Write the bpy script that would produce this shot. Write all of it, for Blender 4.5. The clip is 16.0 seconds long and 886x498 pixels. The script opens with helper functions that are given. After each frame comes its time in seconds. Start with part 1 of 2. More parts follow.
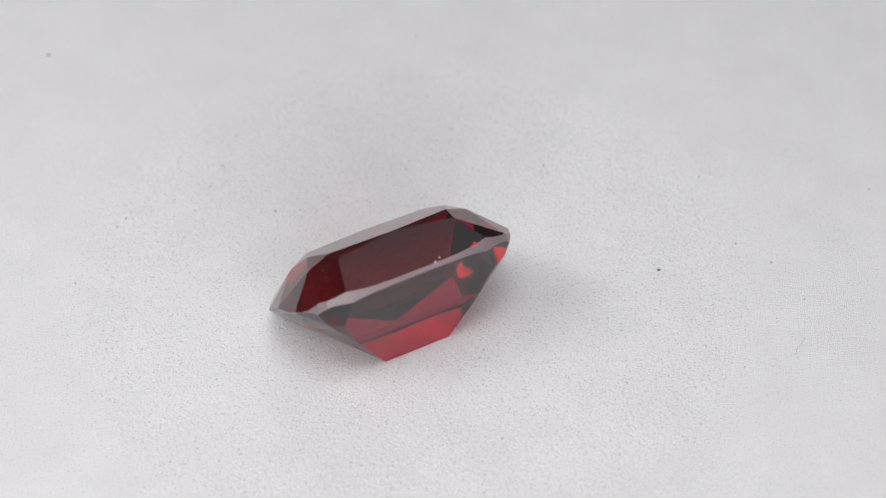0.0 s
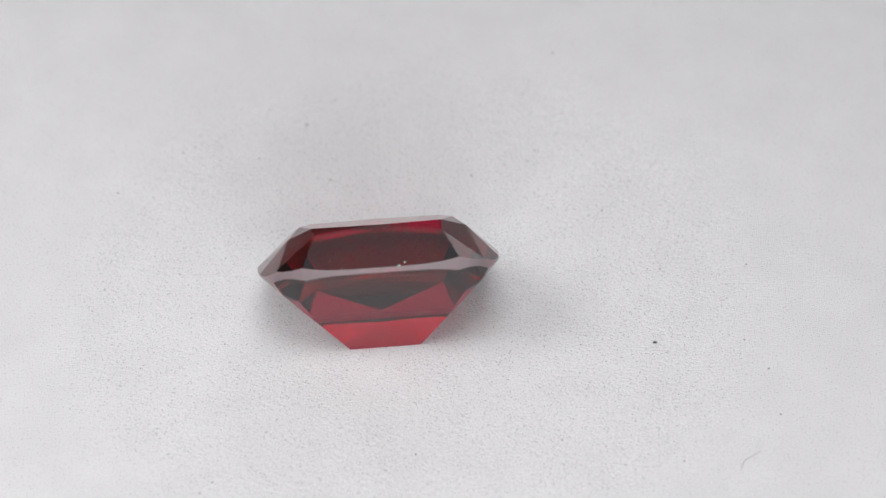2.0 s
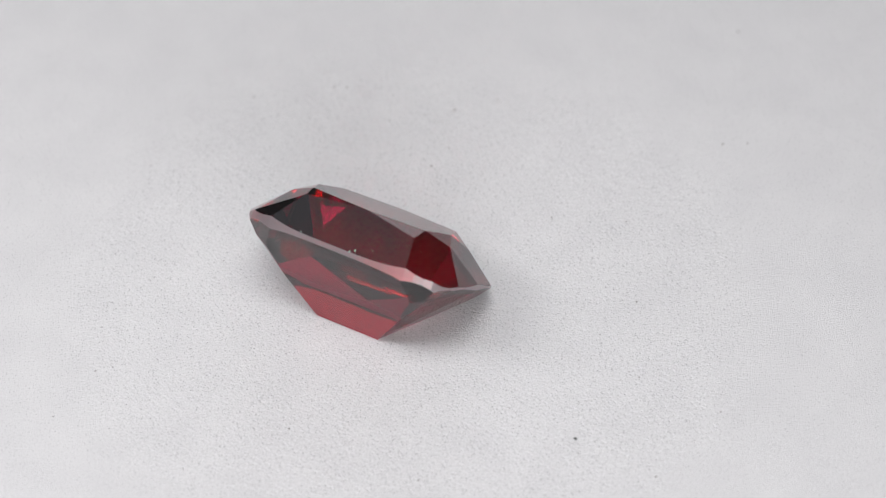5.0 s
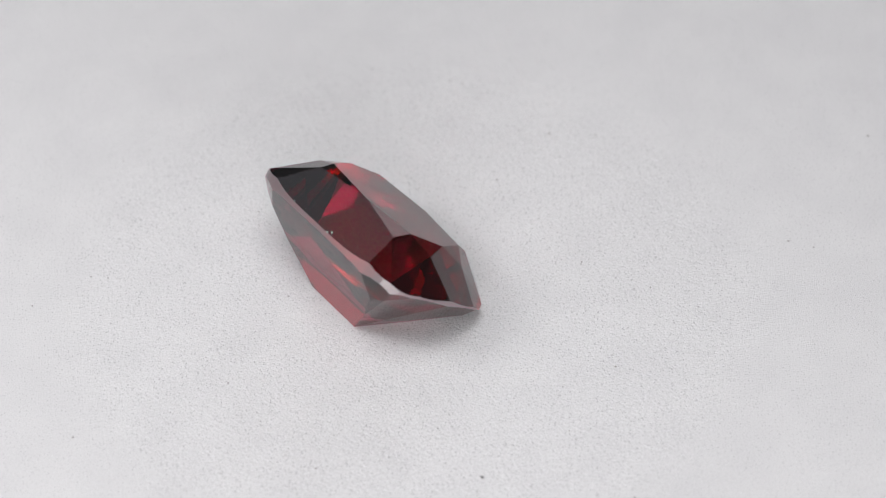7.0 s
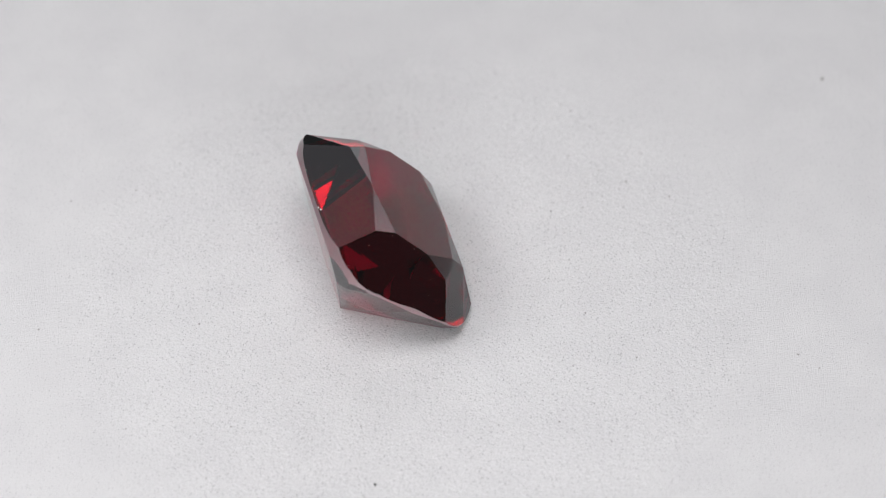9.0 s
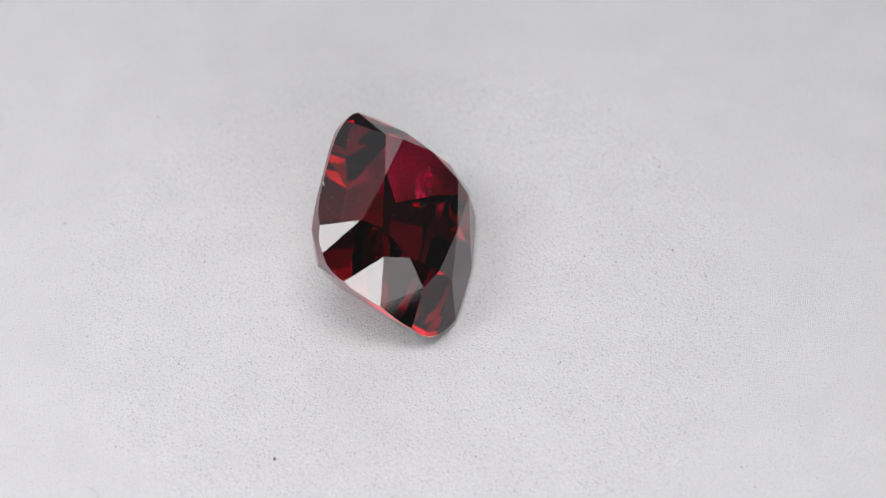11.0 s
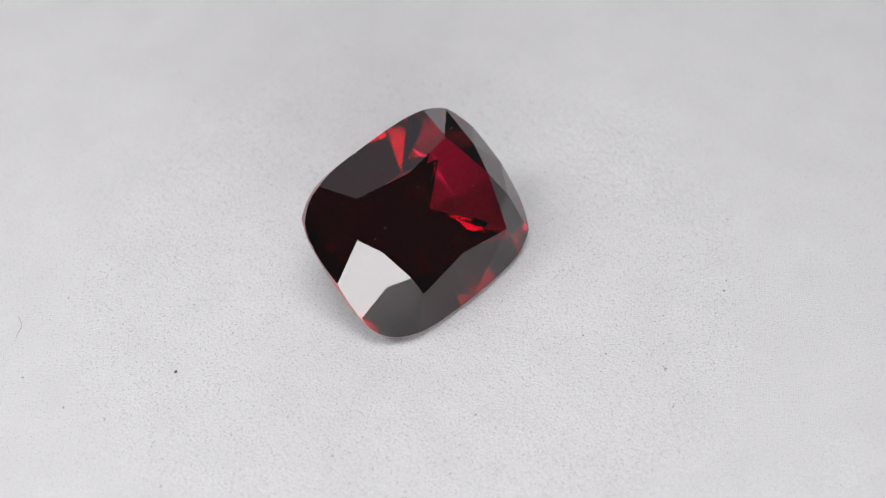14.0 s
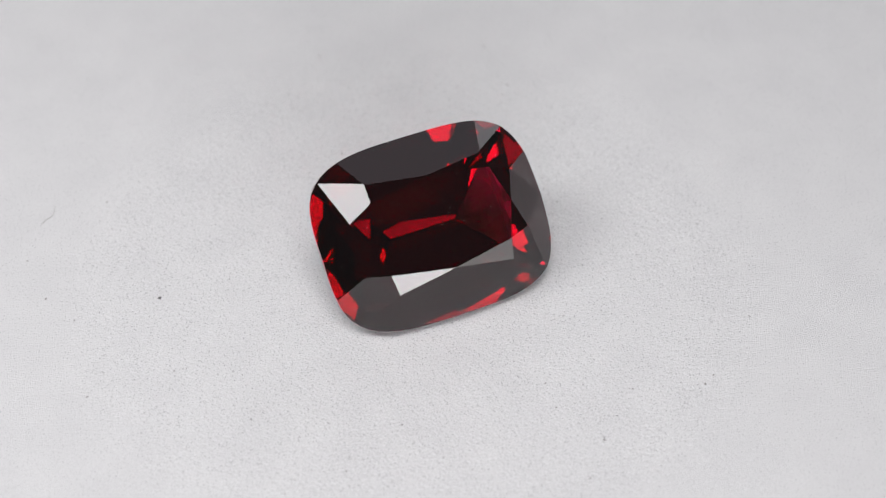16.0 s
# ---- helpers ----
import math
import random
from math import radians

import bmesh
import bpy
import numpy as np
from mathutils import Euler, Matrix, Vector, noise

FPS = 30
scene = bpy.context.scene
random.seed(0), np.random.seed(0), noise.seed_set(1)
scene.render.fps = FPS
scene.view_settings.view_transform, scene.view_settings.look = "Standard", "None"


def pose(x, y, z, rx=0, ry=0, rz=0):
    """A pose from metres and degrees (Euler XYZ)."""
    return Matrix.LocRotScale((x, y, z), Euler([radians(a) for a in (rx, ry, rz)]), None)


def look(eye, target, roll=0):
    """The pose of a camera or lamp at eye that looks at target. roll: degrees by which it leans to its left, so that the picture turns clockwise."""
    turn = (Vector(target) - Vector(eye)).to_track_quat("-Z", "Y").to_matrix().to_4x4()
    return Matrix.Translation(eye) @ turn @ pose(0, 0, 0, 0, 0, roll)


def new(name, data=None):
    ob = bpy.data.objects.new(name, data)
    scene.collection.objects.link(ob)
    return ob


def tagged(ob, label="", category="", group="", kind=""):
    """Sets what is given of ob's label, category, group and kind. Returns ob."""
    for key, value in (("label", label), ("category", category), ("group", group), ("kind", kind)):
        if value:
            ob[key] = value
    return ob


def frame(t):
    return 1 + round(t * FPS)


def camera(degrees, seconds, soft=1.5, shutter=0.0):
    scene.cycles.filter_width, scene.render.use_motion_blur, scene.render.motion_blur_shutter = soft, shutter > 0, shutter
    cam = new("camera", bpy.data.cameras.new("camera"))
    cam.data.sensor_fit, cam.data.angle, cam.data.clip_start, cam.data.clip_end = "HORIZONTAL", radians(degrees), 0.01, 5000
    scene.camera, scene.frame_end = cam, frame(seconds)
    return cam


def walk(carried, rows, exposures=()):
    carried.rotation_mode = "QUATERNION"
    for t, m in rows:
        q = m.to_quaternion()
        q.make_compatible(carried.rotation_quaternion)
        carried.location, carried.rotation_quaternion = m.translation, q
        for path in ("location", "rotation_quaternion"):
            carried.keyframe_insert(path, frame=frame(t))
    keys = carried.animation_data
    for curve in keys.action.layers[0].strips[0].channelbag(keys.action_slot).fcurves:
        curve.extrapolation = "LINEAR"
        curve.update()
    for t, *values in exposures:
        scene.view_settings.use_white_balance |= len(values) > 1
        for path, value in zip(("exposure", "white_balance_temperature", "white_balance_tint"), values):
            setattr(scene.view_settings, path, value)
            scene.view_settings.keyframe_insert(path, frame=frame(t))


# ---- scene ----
# A cut red gemstone lies on a slowly turning white sheet before a fixed macro lens.
MM = 0.001
SECONDS = 16.0
TILT = 41.4        # the stone leans on one long side of its pavilion
HEADING = 27.1     # heading of its long axis at the start

# ---- camera ----
cam = camera(19.69, SECONDS, soft=1.15)
cam.data.dof.use_dof = True
cam.data.dof.focus_distance = 0.1046
cam.data.dof.aperture_fstop = 56.0
EYE, AIM = (1.3845 * MM, (2.3959 - 75.657) * MM, 77.075 * MM), (1.3845 * MM, 2.3959 * MM, 0)
walk(cam, [(0.0, look(EYE, AIM, -1.09)), (SECONDS, look(EYE, AIM, -1.09))], [(0.0, -0.16), (9.0, -0.18), (SECONDS, -0.20)])

# ---- light ----
world = bpy.data.worlds.new("studio")
scene.world = world
world.use_nodes = True
world.node_tree.nodes["Background"].inputs[0].default_value = (0.93, 0.95, 1.0, 1)
world.node_tree.nodes["Background"].inputs[1].default_value = 0.08


def panel_lamp(name, azimuth, elevation, distance, width, height, radiance, tone=(1.0, 0.985, 0.98)):
    """A soft LED panel, or an added lamp in a lit card's place, that faces the stone; azimuth from straight back
    towards the right.
    """
    a, e = radians(azimuth), radians(elevation)
    eye = Vector((math.sin(a) * math.cos(e), math.cos(a) * math.cos(e), math.sin(e))) * distance
    data = bpy.data.lights.new(name, "AREA")
    data.shape, data.size, data.size_y = "RECTANGLE", width, height
    data.energy = radiance * math.pi * width * height
    data.color = tone
    ob = new(name, data)
    ob.matrix_world = look(eye, (0, 0, 0.003))
    return ob


panel_lamp("front_panel_lamp", 172, 16, 0.135, 0.132, 0.049, 9.9)
panel_lamp("top_panel_lamp", 178, 78.0, 0.17, 0.084, 0.074, 9.5)
panel_lamp("side_panel_lamp", -100, 49.5, 0.11, 0.040, 0.045, 9.5)
# dim lamp added for an unseen pale surface that brightens the stone's inner bar
panel_lamp("front_right_added_fill", 131, 19, 0.135, 0.050, 0.036, 2.3)
# two added lamps stand in for a lit white card behind, dimmer higher up
panel_lamp("back_card_fill", 11, 24, 0.30, 0.26, 0.13, 1.4, (0.95, 0.96, 1.0))
panel_lamp("upper_back_card_fill", 4, 43.5, 0.30, 0.32, 0.07, 0.44, (0.95, 0.92, 1.0))


# ---- materials ----
def material(name):
    m = bpy.data.materials.new(name)
    m.use_nodes = True
    m.node_tree.nodes.clear()
    return m, m.node_tree.nodes, m.node_tree.links


def node(nodes, kind, **values):
    n = nodes.new(kind)
    for key, value in values.items():
        n.inputs[key.replace("_", " ")].default_value = value
    return n


def gem_material(name, roughness, matt=0.0):
    """Red stone: white surface gloss, red-tinted passage, deeper red where light is turned back inside."""
    m, nodes, links = material(name)
    out = nodes.new("ShaderNodeOutputMaterial")
    mix = nodes.new("ShaderNodeMixShader")
    fresnel = node(nodes, "ShaderNodeFresnel", IOR=1.76)
    inside = node(nodes, "ShaderNodeBsdfRefraction", Color=(0.62, 0.055, 0.19, 1), Roughness=roughness, IOR=1.76)
    gloss = node(nodes, "ShaderNodeBsdfGlossy", Roughness=roughness)
    ramp = nodes.new("ShaderNodeValToRGB")
    ramp.color_ramp.interpolation = "CONSTANT"
    ramp.color_ramp.elements[0].color = (1, 1, 1, 1)
    ramp.color_ramp.elements[1].position = 0.99
    ramp.color_ramp.elements[1].color = (0.54, 0.09, 0.25, 1)
    links.new(fresnel.outputs[0], ramp.inputs[0])
    links.new(ramp.outputs[0], gloss.inputs["Color"])
    links.new(fresnel.outputs[0], mix.inputs[0])
    links.new(inside.outputs[0], mix.inputs[1])
    links.new(gloss.outputs[0], mix.inputs[2])
    if matt:
        chalk = node(nodes, "ShaderNodeBsdfDiffuse", Color=(0.55, 0.47, 0.50, 1))
        blend = nodes.new("ShaderNodeMixShader")
        blend.inputs[0].default_value = matt
        links.new(mix.outputs[0], blend.inputs[1])
        links.new(chalk.outputs[0], blend.inputs[2])
        mix = blend
    links.new(mix.outputs[0], out.inputs[0])
    return m


def sheet_material():
    """White coated sheet with a fine sandy grain, grey flecks and faint clouds."""
    m, nodes, links = material("white_grained_sheet")
    out = nodes.new("ShaderNodeOutputMaterial")
    skin = node(nodes, "ShaderNodeBsdfPrincipled", Roughness=0.6)
    skin.inputs["Specular IOR Level"].default_value = 0.35
    place = nodes.new("ShaderNodeTexCoord")

    def noise_at(scale, detail=2.0, rough=0.5):
        n = node(nodes, "ShaderNodeTexNoise", Scale=scale, Detail=detail, Roughness=rough)
        links.new(place.outputs["Object"], n.inputs["Vector"])
        return n.outputs[0]

    def ramp_of(value, low, high, dark, light):
        r = nodes.new("ShaderNodeValToRGB")
        r.color_ramp.elements[0].position, r.color_ramp.elements[1].position = low, high
        r.color_ramp.elements[0].color, r.color_ramp.elements[1].color = (*dark, 1), (*light, 1)
        links.new(value, r.inputs[0])
        return r.outputs[0]

    def times(a, b):
        n = nodes.new("ShaderNodeMix")
        n.data_type, n.blend_type = "RGBA", "MULTIPLY"
        n.inputs[0].default_value = 1.0
        links.new(a, n.inputs[6])
        links.new(b, n.inputs[7])
        return n.outputs[2]

    grain = ramp_of(noise_at(16000, 3.0, 0.7), 0.30, 0.66, (0.545, 0.544, 0.557), (0.645, 0.641, 0.657))
    clouds = ramp_of(noise_at(420, 3.0), 0.3, 0.7, (0.95, 0.95, 0.955), (1, 1, 1))
    flecks = ramp_of(noise_at(15000, 0.0), 0.22, 0.31, (0.64, 0.64, 0.65), (1, 1, 1))
    links.new(times(times(grain, clouds), flecks), skin.inputs["Base Color"])
    bump = node(nodes, "ShaderNodeBump", Strength=0.9, Distance=0.00003)
    links.new(noise_at(17000, 2.0, 0.6), bump.inputs["Height"])
    links.new(bump.outputs[0], skin.inputs["Normal"])
    links.new(skin.outputs[0], out.inputs[0])
    return m


def plain_material(name, color, roughness=0.8, scale=9000.0):
    m, nodes, links = material(name)
    out = nodes.new("ShaderNodeOutputMaterial")
    skin = node(nodes, "ShaderNodeBsdfPrincipled", Roughness=roughness)
    place = nodes.new("ShaderNodeTexCoord")
    n = node(nodes, "ShaderNodeTexNoise", Scale=scale)
    r = nodes.new("ShaderNodeValToRGB")
    r.color_ramp.elements[0].color = (*[c * 0.7 for c in color], 1)
    r.color_ramp.elements[1].color = (*[min(1, c * 1.3) for c in color], 1)
    links.new(place.outputs["Object"], n.inputs["Vector"])
    links.new(n.outputs[0], r.inputs[0])
    links.new(r.outputs[0], skin.inputs["Base Color"])
    links.new(skin.outputs[0], out.inputs[0])
    return m


GEM = gem_material("red_gem", 0.0)
GIRDLE = gem_material("ground_girdle", 0.32, 0.25)
SHEET = sheet_material()
DUST = plain_material("grey_dust", (0.26, 0.25, 0.25))
DARK_DUST = plain_material("dark_dust", (0.06, 0.06, 0.06))
FIBRE = plain_material("grey_fibre", (0.34, 0.335, 0.335))
LINT = plain_material("white_lint", (0.5, 0.49, 0.49))


def mesh_object(name, bm, materials, parent=None):
    data = bpy.data.meshes.new(name)
    bm.to_mesh(data)
    bm.free()
    for m in materials:
        data.materials.append(m)
    ob = new(name, data)
    ob.parent = parent
    return ob


# ---- the turning sheet ----
def grain_relief(count, step, seed):
    """Scattered beads and pits on a faintly uneven skin; 1 is the height of a large bead."""
    rng = np.random.default_rng(seed)
    k = np.fft.fftfreq(count, step)
    kk = k[:, None] ** 2 + k[None, :] ** 2

    def bumps(spacing, width, power):
        field = (rng.random((count, count)) < (step / spacing) ** 2) * rng.random((count, count)) ** power
        spread = np.exp(-2 * (math.pi * width) ** 2 * kk)
        return np.fft.ifft2(np.fft.fft2(field) * spread).real * 2 * math.pi * (width / step) ** 2

    skin = np.fft.ifft2(np.fft.fft2(rng.standard_normal((count, count))) * np.exp(-2 * (math.pi * 0.09 * MM) ** 2 * kk)).real
    h = 0.9 * bumps(0.20 * MM, 0.022 * MM, 2.0) + 0.35 * bumps(0.08 * MM, 0.021 * MM, 1.0) - 1.2 * bumps(0.17 * MM, 0.022 * MM, 2.0)
    h = np.clip(h, -1.4, 1.6) + 0.03 * skin / skin.std()
    return h - h.max()


def turning_sheet(radius, thickness, inner=16.0 * MM, step=0.030 * MM, depth=0.027 * MM):
    """A round white sheet: true sandy relief round the middle, smooth further out, with a soft rim."""
    count = int(2 * inner / step) + 1
    axis = (np.arange(count) - (count - 1) / 2) * step
    xx, yy = np.meshgrid(axis, axis, indexing="ij")
    rr = np.hypot(xx, yy)
    fade = np.clip((inner - rr) / (4.0 * MM), 0, 1)
    zz = grain_relief(count, step, 5) * depth * fade * fade * (3 - 2 * fade)
    inside = rr < inner
    index = np.full((count, count), -1)
    index[inside] = np.arange(inside.sum())
    quads = np.stack([index[:-1, :-1], index[1:, :-1], index[1:, 1:], index[:-1, 1:]], -1).reshape(-1, 4)
    quads = quads[(quads >= 0).all(1)]
    verts = np.stack([xx[inside], yy[inside], zz[inside]], -1)
    # outer part: rings from just under the relief's edge to the rim and back below
    rings = [(inner - 0.1 * MM, -0.0002 * MM), (radius - 0.002, -0.0002 * MM), (radius - 0.0006, -0.0002), (radius, -thickness / 2),
             (radius - 0.0006, -thickness + 0.0002), (radius - 0.002, -thickness), (0.001, -thickness)]
    n, base = 160, len(verts)
    a = np.arange(n) * 2 * math.pi / n
    outer = np.concatenate([np.stack([q * np.cos(a), q * np.sin(a), np.full(n, z)], -1) for q, z in rings])
    i = np.arange(n)
    j = (i + 1) % n
    bands = [np.stack([base + b * n + i, base + b * n + n + i, base + b * n + n + j, base + b * n + j], -1) for b in range(len(rings) - 1)]
    verts, quads = np.concatenate([verts, outer]), np.concatenate([quads, *bands])
    data = bpy.data.meshes.new("turntable_sheet")
    data.vertices.add(len(verts))
    data.vertices.foreach_set("co", verts.ravel())
    data.loops.add(quads.size)
    data.loops.foreach_set("vertex_index", quads.ravel())
    data.polygons.add(len(quads))
    data.polygons.foreach_set("loop_start", np.arange(len(quads)) * 4)
    data.polygons.foreach_set("use_smooth", np.ones(len(quads), bool))
    data.update(calc_edges=True)
    data.validate()
    data.materials.append(SHEET)
    return new("turntable_sheet", data)


sheet = tagged(turning_sheet(0.19, 0.003), "round matt white turntable sheet with fine sandy grain", "turntable")

# ---- the gemstone ----
HALF_LONG, HALF_SHORT, SQUARENESS = 45.2, 35.6, 3.55   # outline, in 0.108 mm units
UNIT = 0.108 * MM
OFF_CENTRE = 0.9                      # the outline's middle lies a little off the keel's
TABLE_HEIGHT = 47.5
KEEL = 14.3                           # slopes in degrees, heights in units
CROWN = {(1, -1): ((-5.0, 41.0), (38.3, 36.8), (90, 40.6), (24.0, 14.3)), (1, 1): ((5.0, 41.0), (32.8, 39.6), (90, 33.8), (25.0, 14.0)),
         (-1, -1): ((0, 40.0), (37.5, 35.0), (90, 40.6), (24.5, 14.1)), (-1, 1): ((0, 39.5), (36.0, 33.0), (90, 33.8), (24.5, 14.1))}
RIM_END = 33.3
SIDE_RIM = (49.0, 34.8)
PAVILION = (41.35, 42.3, 47.8, 38.2)   # side, end, heading and slope of the corners
END_BREAK = {1: (14.0, 45.2, 31.2), -1: (14.0, 44.0, 30.7)}
BREAKS = ((24.9, 52.9, 30.3), (43.0, 50.8, 30.4), (70.9, 42.2, 31.2))


def outline(azimuth):
    c, s = math.cos(azimuth), math.sin(azimuth)
    r = (abs(c / HALF_LONG) ** SQUARENESS + abs(s / HALF_SHORT) ** SQUARENESS) ** (-1 / SQUARENESS)
    return r * c - OFF_CENTRE, r * s


def outline_normal(azimuth):
    x, y = outline(azimuth)
    x += OFF_CENTRE
    g = Vector((math.copysign(abs(x / HALF_LONG) ** (SQUARENESS - 1) / HALF_LONG, x),
                math.copysign(abs(y / HALF_SHORT) ** (SQUARENESS - 1) / HALF_SHORT, y), 0))
    return g.normalized()


def sloped(point, azimuth, degrees, down=False):
    """A facet plane through a point: the way it faces and its slope from the table."""
    s, c = math.sin(radians(degrees)), math.cos(radians(degrees))
    n = Vector((s * math.cos(azimuth), s * math.sin(azimuth), -c if down else c))
    return n, n.dot(Vector(point))


def across(p, q, r):
    """The facet plane through three points, facing away from the heart of the stone."""
    p, q, r = Vector(p), Vector(q), Vector(r)
    n = (q - p).cross(r - p).normalized()
    if n.dot(p - Vector((0, 0, 26))) < 0:
        n = -n
    return n, n.dot(p)


def height_on(plane, x, y):
    n, d = plane
    return (d - n.x * x - n.y * y) / n.z


def meeting(a, b, x):
    """The point where two facet planes meet at a given x."""
    (m, d), (n, e) = a, b
    det = m.y * n.z - m.z * n.y
    p, q = d - m.x * x, e - n.x * x
    return Vector((x, (p * n.z - m.z * q) / det, (m.y * q - p * n.y) / det))


def facets():
    """All the facet planes of a cushion brilliant with a keel line, as (normal, distance, is_girdle)."""
    top = TABLE_HEIGHT

    def rim(azimuth, z):
        x, y = outline(azimuth)
        return x, y, z

    def rim_on(azimuth, plane):
        x, y = outline(azimuth)
        return x, y, height_on(plane, x, y)

    def crown_quarter(end, corner, side, table_corner):
        """One quarter of the crown: kites, stars and the facets over the girdle; (heading, slope) of each kite."""
        corners = ((28.9, 0, top), (*table_corner, top), (0, 18.4, top))
        kites = [sloped(p, radians(k[0]), k[1]) for p, k in zip(corners, (end, corner, side))]
        apex_end, apex_side = meeting(kites[0], kites[1], 33.3), meeting(kites[1], kites[2], 23.3)
        tips = (rim_on(0, kites[0]), rim_on(radians(36), kites[1]), rim_on(math.pi / 2, kites[2]))
        low_end, low_side = rim(radians(20), RIM_END), rim(radians(SIDE_RIM[0]), SIDE_RIM[1])
        return kites + [across(corners[0], corners[1], apex_end), across(corners[1], corners[2], apex_side),
                        across(apex_end, tips[0], low_end), across(apex_end, tips[1], low_end),
                        across(apex_side, tips[1], low_side), across(apex_side, tips[2], low_side)]

    # pavilion: keel sides, two tiers at the ends, corners, and the long breaks under the girdle
    side, end, heading, corner = PAVILION
    keel = [sloped((0, 0, 0), math.pi / 2, side, True), sloped((KEEL, 0, 0), 0, end, True), sloped((KEEL + 2.5, 0, 0), radians(heading), corner, True)]

    def broken(a, steep, low):
        """A facet from the girdle down, steeper than the keel's."""
        x, y = outline(radians(a))
        n = outline_normal(radians(a))
        return sloped((x, y, low), math.atan2(n.y, n.x), steep, True)

    planes = [(Vector((0, 0, 1)), top, False)]
    for sx, sy in ((1, 1), (1, -1), (-1, 1), (-1, -1)):
        for n, d in crown_quarter(*CROWN[sx, sy]) + keel + [broken(*b) for b in (END_BREAK[sx], *BREAKS)]:
            m = Vector((n.x * sx, n.y * sy, n.z))
            if all((m - k).length > 1e-5 for k, _, _ in planes):
                planes.append((m, d, False))
    for i in range(80):
        a = 2 * math.pi * (i + 0.5) / 80
        x, y = outline(a)
        n = outline_normal(a)
        planes.append((n, n.x * (x + 0.6) + n.y * (y + 0.25), True))
    return planes


def clipped(polygon, n, d):
    """The part of a polygon that lies behind a plane."""
    out = []
    for i, p in enumerate(polygon):
        q = polygon[(i + 1) % len(polygon)]
        a, b = n.dot(p) - d, n.dot(q) - d
        if a <= 0:
            out.append(p)
        if (a < 0 < b) or (b < 0 < a):
            out.append(p + (q - p) * (a / (a - b)))
    return out


def cut_stone(name):
    bm = bmesh.new()
    planes = facets()
    for i, (n, d, girdle) in enumerate(planes):
        u = n.orthogonal().normalized()
        v = n.cross(u)
        polygon = [n * d + u * a + v * b for a, b in ((-200, -200), (200, -200), (200, 200), (-200, 200))]
        for j, (m, e, _) in enumerate(planes):
            if i != j and polygon:
                polygon = clipped(polygon, m, e)
        if len(polygon) > 2:
            face = bm.faces.new([bm.verts.new(p * UNIT) for p in polygon])
            face.material_index = int(girdle)
    bmesh.ops.remove_doubles(bm, verts=bm.verts[:], dist=0.004 * UNIT)
    bmesh.ops.dissolve_degenerate(bm, dist=0.004 * UNIT, edges=bm.edges[:])
    bmesh.ops.recalc_face_normals(bm, faces=bm.faces[:])
    rim = bm.copy()
    bmesh.ops.delete(bm, geom=[f for f in bm.faces if f.material_index], context="FACES")
    bmesh.ops.delete(rim, geom=[f for f in rim.faces if not f.material_index], context="FACES")
    stone = mesh_object(name, bm, [GEM])
    tagged(mesh_object("girdle", rim, [GEM, GIRDLE], stone), "narrow frosted pale girdle band")
    return stone


def stone_pose():
    """The stone at the start: keel on the sheet, leaning over on one long side."""
    turn = Matrix.Rotation(radians(HEADING), 4, "Z") @ Matrix.Rotation(radians(-TILT), 4, "X")
    return Matrix.Translation((2.15 * UNIT, -30.7 * UNIT, 0.012 * MM)) @ turn


gem = tagged(cut_stone("gemstone"), "deep red faceted cushion-cut gemstone lying tilted on the white sheet", "gemstone")


def crumb(bm, place, size, rng):
    """Adds one tiny ragged grain to a bmesh."""
    made = bmesh.ops.create_icosphere(bm, subdivisions=1, radius=size / 2)["verts"]
    for v in made:
        v.co = v.co * rng.uniform(0.7, 1.25) + Vector(place)


def stone_dust(stone, count, seed):
    """Fine pale dust that lies on the crown of the stone."""
    rng = random.Random(seed)
    faces = [f for f in stone.data.polygons if f.normal.z > 0.5 and f.area > 4e-8]
    weights = [f.area for f in faces]
    bm = bmesh.new()
    for _ in range(count):
        f = rng.choices(faces, weights)[0]
        corners = [stone.data.vertices[i].co for i in f.vertices]
        shares = [rng.random() ** 4 + 0.001 for _ in corners]
        total = sum(shares)
        place = sum((c * (k / total) for c, k in zip(corners, shares)), Vector())
        crumb(bm, place + f.normal * 0.004 * MM, rng.choice((0.010, 0.013, 0.016, 0.022)) * MM, rng)
    return mesh_object("stone_dust", bm, [LINT])


def girdle_chip(stone):
    """Small pale nicks on the edge of the girdle."""
    rng = random.Random(9)
    bm = bmesh.new()
    for x, z, size in ((6.4, 33.2, 0.10), (8.4, 34.2, 0.07), (-14.5, 33.4, 0.05)):
        y = -HALF_SHORT * (1 - abs(x / HALF_LONG) ** SQUARENESS) ** (1 / SQUARENESS)
        crumb(bm, (x * UNIT, y * UNIT + 0.02 * MM, z * UNIT), size * MM, rng)
    return mesh_object("girdle_chip", bm, [LINT], stone)


tagged(girdle_chip(gem), "pale chipped nicks in the girdle")
dust_on_gem = tagged(stone_dust(gem, 80, 4), "fine pale dust lying on the red gemstone", "dust", kind="stuff")


# ---- dust and fibre on the sheet ----
def grain(name, size, seed, skin):
    """A small ragged crumb, flat below."""
    rng = random.Random(seed)
    bm = bmesh.new()
    bmesh.ops.create_icosphere(bm, subdivisions=2, radius=size / 2)
    stretch = rng.uniform(1.0, 1.8)
    for v in bm.verts:
        k = 1 + 0.35 * noise.noise(v.co / size * 2.2 + Vector((seed, 0, 0)))
        v.co = Vector((v.co.x * k * stretch, v.co.y * k, max(v.co.z * k * 0.6, -size * 0.12)))
    low = min(v.co.z for v in bm.verts)
    for v in bm.verts:
        v.co.z -= low
    return mesh_object(name, bm, [skin])


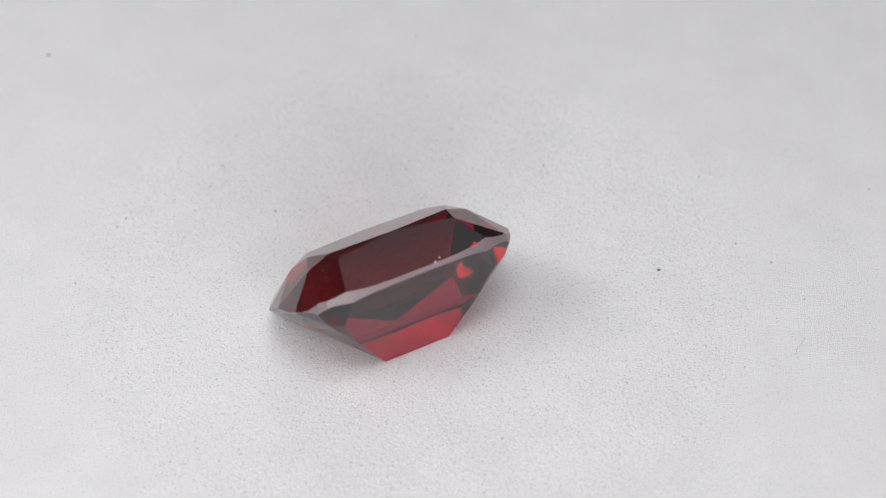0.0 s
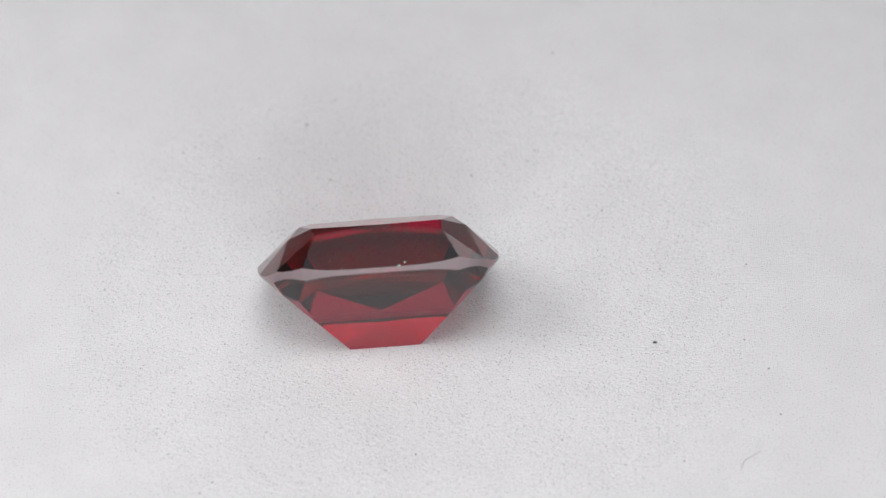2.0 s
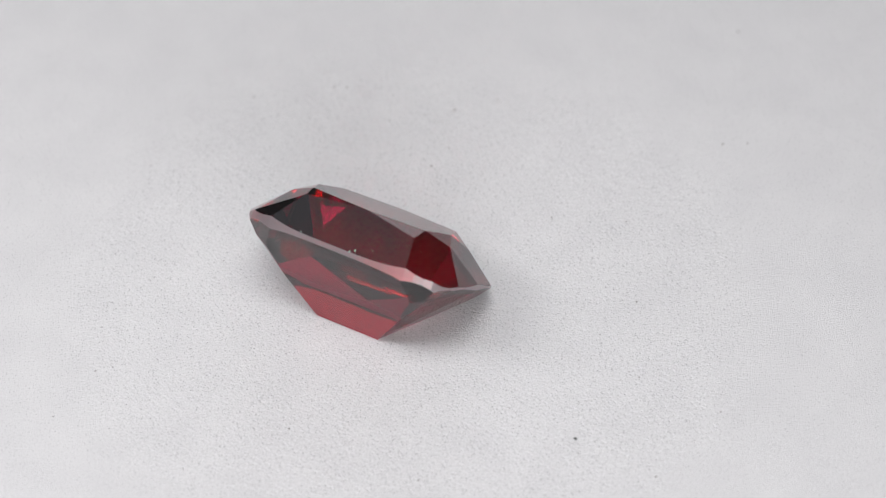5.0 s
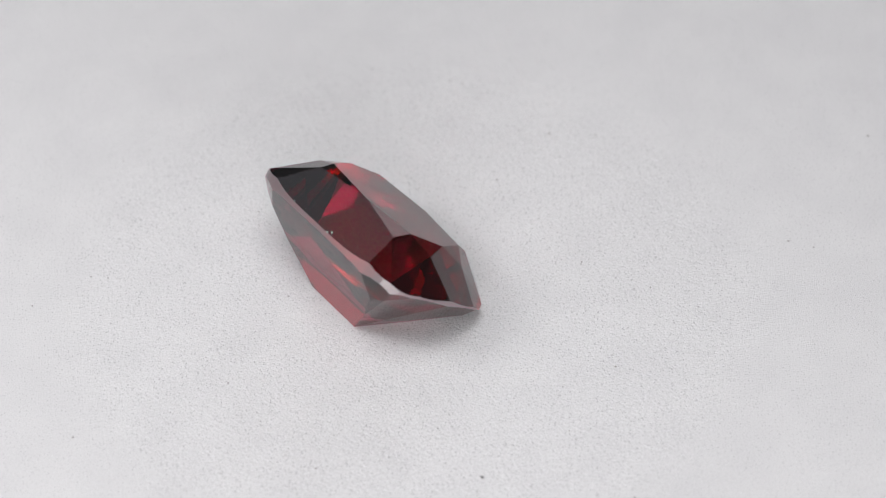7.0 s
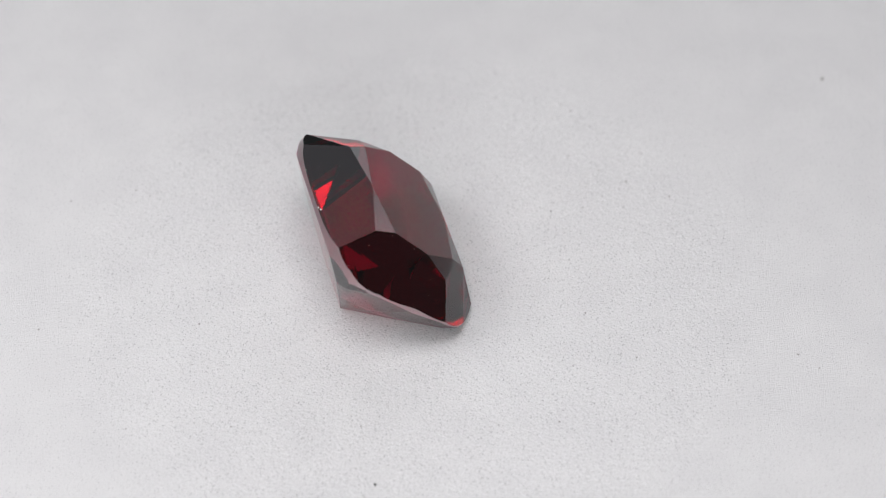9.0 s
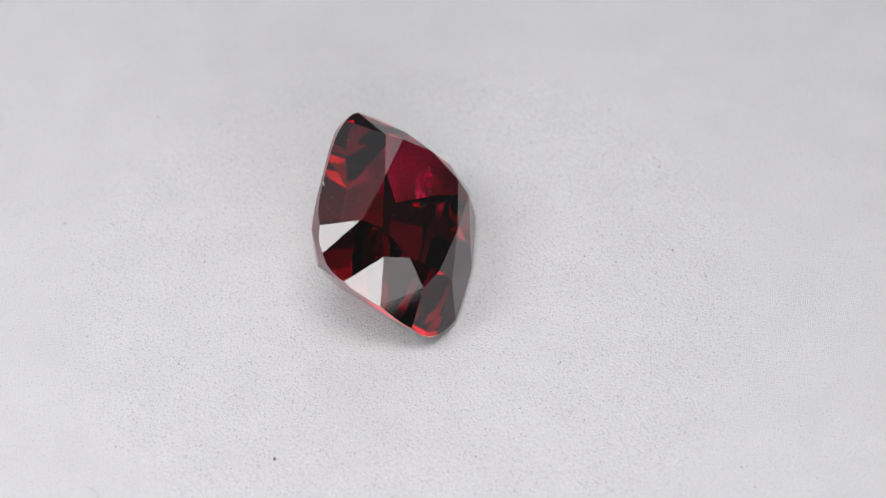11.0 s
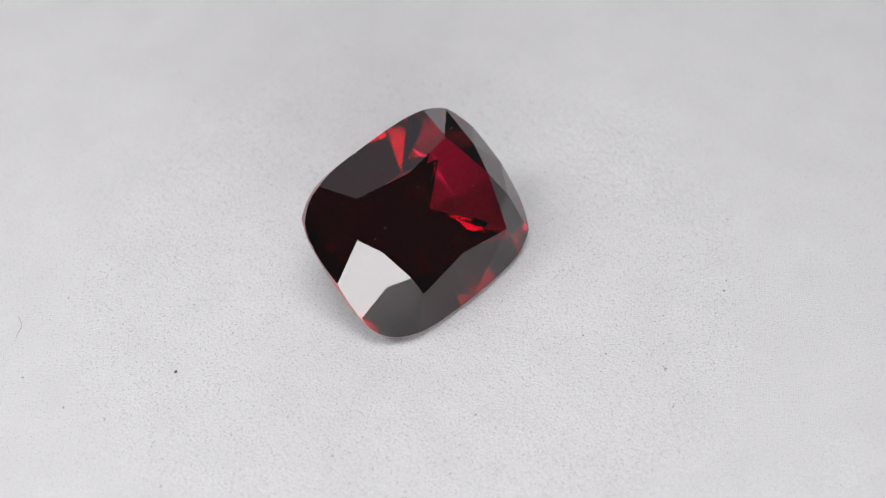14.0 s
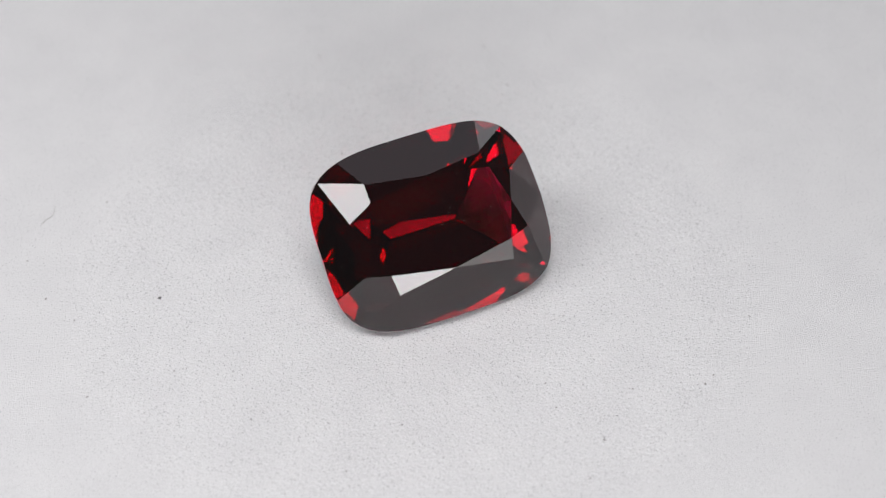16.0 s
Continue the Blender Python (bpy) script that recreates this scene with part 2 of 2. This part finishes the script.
SPECKS_NEAR = [(19.82, 5.53, 0.12), (-12.52, 4.09, 0.10), (5.84, 7.36, 0.12), (3.58, -8.12, 0.12), (-8.55, -7.99, 0.07), (-16.53, 15.33, 0.19), (-0.70, -5.04, 0.10),
               (5.20, -14.53, 0.12), (-5.19, 21.45, 0.14), (0.37, 16.19, 0.12), (2.96, -12.60, 0.07), (-2.29, -15.55, 0.10), (8.78, 4.78, 0.07), (9.63, -9.42, 0.10),
               (-7.67, 9.70, 0.10), (0.94, 17.12, 0.10), (1.83, 9.82, 0.10), (-0.80, 18.88, 0.07), (13.75, 2.37, 0.10), (-0.18, 7.35, 0.10), (-3.48, -12.99, 0.12)]
SPECKS_FAR = [(-14.04, 0.78, 0.10), (12.56, 6.50, 0.10), (13.48, -4.61, 0.10), (16.30, -0.94, 0.12), (15.14, 1.21, 0.12), (11.74, -2.38, 0.07), (7.63, -0.30, 0.10),
              (-12.19, 4.59, 0.14), (-9.28, 5.00, 0.10), (-8.66, 6.45, 0.10), (-6.25, 6.14, 0.12), (-8.20, 7.73, 0.14), (-11.35, 7.63, 0.07), (8.68, -5.35, 0.10),
              (-3.27, -12.31, 0.10), (-2.26, -8.47, 0.07), (6.47, 5.02, 0.07), (9.26, 4.94, 0.10), (-10.22, -10.94, 0.07), (-5.93, -5.54, 0.10), (-5.77, 4.87, 0.10)]
specks = []
for i, (x, y, size) in enumerate(SPECKS_NEAR + SPECKS_FAR):
    ob = tagged(grain("dust_speck", size * 0.7 * MM, i + 1, DUST), "tiny grey dust speck on the white sheet", "dust", "dust on the sheet")
    specks.append((ob, pose(x * MM, y * MM, 0, 0, 0, i * 67)))
ob = tagged(grain("dust_speck", 0.105 * MM, 77, DARK_DUST), "black crumb of dust on the white sheet", "dust", "dust on the sheet")
specks.append((ob, pose(10.40 * MM, 0.92 * MM, 0, 0, 0, 40)))


def fibre(name, points, radius, skin):
    data = bpy.data.curves.new(name, "CURVE")
    data.dimensions, data.bevel_depth, data.bevel_resolution = "3D", radius, 2
    spline = data.splines.new("NURBS")
    spline.points.add(len(points) - 1)
    for p, q in zip(spline.points, points):
        p.co = (q[0] * MM, q[1] * MM, q[2] * MM, 1)
    spline.use_endpoint_u, spline.order_u = True, 3
    data.materials.append(skin)
    return new(name, data)


hair = tagged(fibre("hair", [(0.33, 0.62, 0.03), (0.15, 0.3, 0.02), (-0.06, 0.10, 0.015), (-0.10, -0.2, 0.015), (-0.06, -0.55, 0.02)], 0.011 * MM, FIBRE),
              "short curled grey hair lying on the white sheet", "hair")


# ---- how it turns ----
def turn_at(t):
    """The turntable's angle in degrees at t seconds: clockwise from above."""
    return -(11.336 * t + 0.011246 * t * t)


def motions():
    times = [i * 0.5 for i in range(33)]
    things = [(sheet, Matrix.Identity(4)), (gem, stone_pose()), (dust_on_gem, stone_pose()), (hair, pose(15.74 * MM, -3.75 * MM, 0.0))] + specks
    for ob, start in things:
        walk(ob, [(t, Matrix.Rotation(radians(turn_at(t)), 4, "Z") @ start) for t in times])


motions()
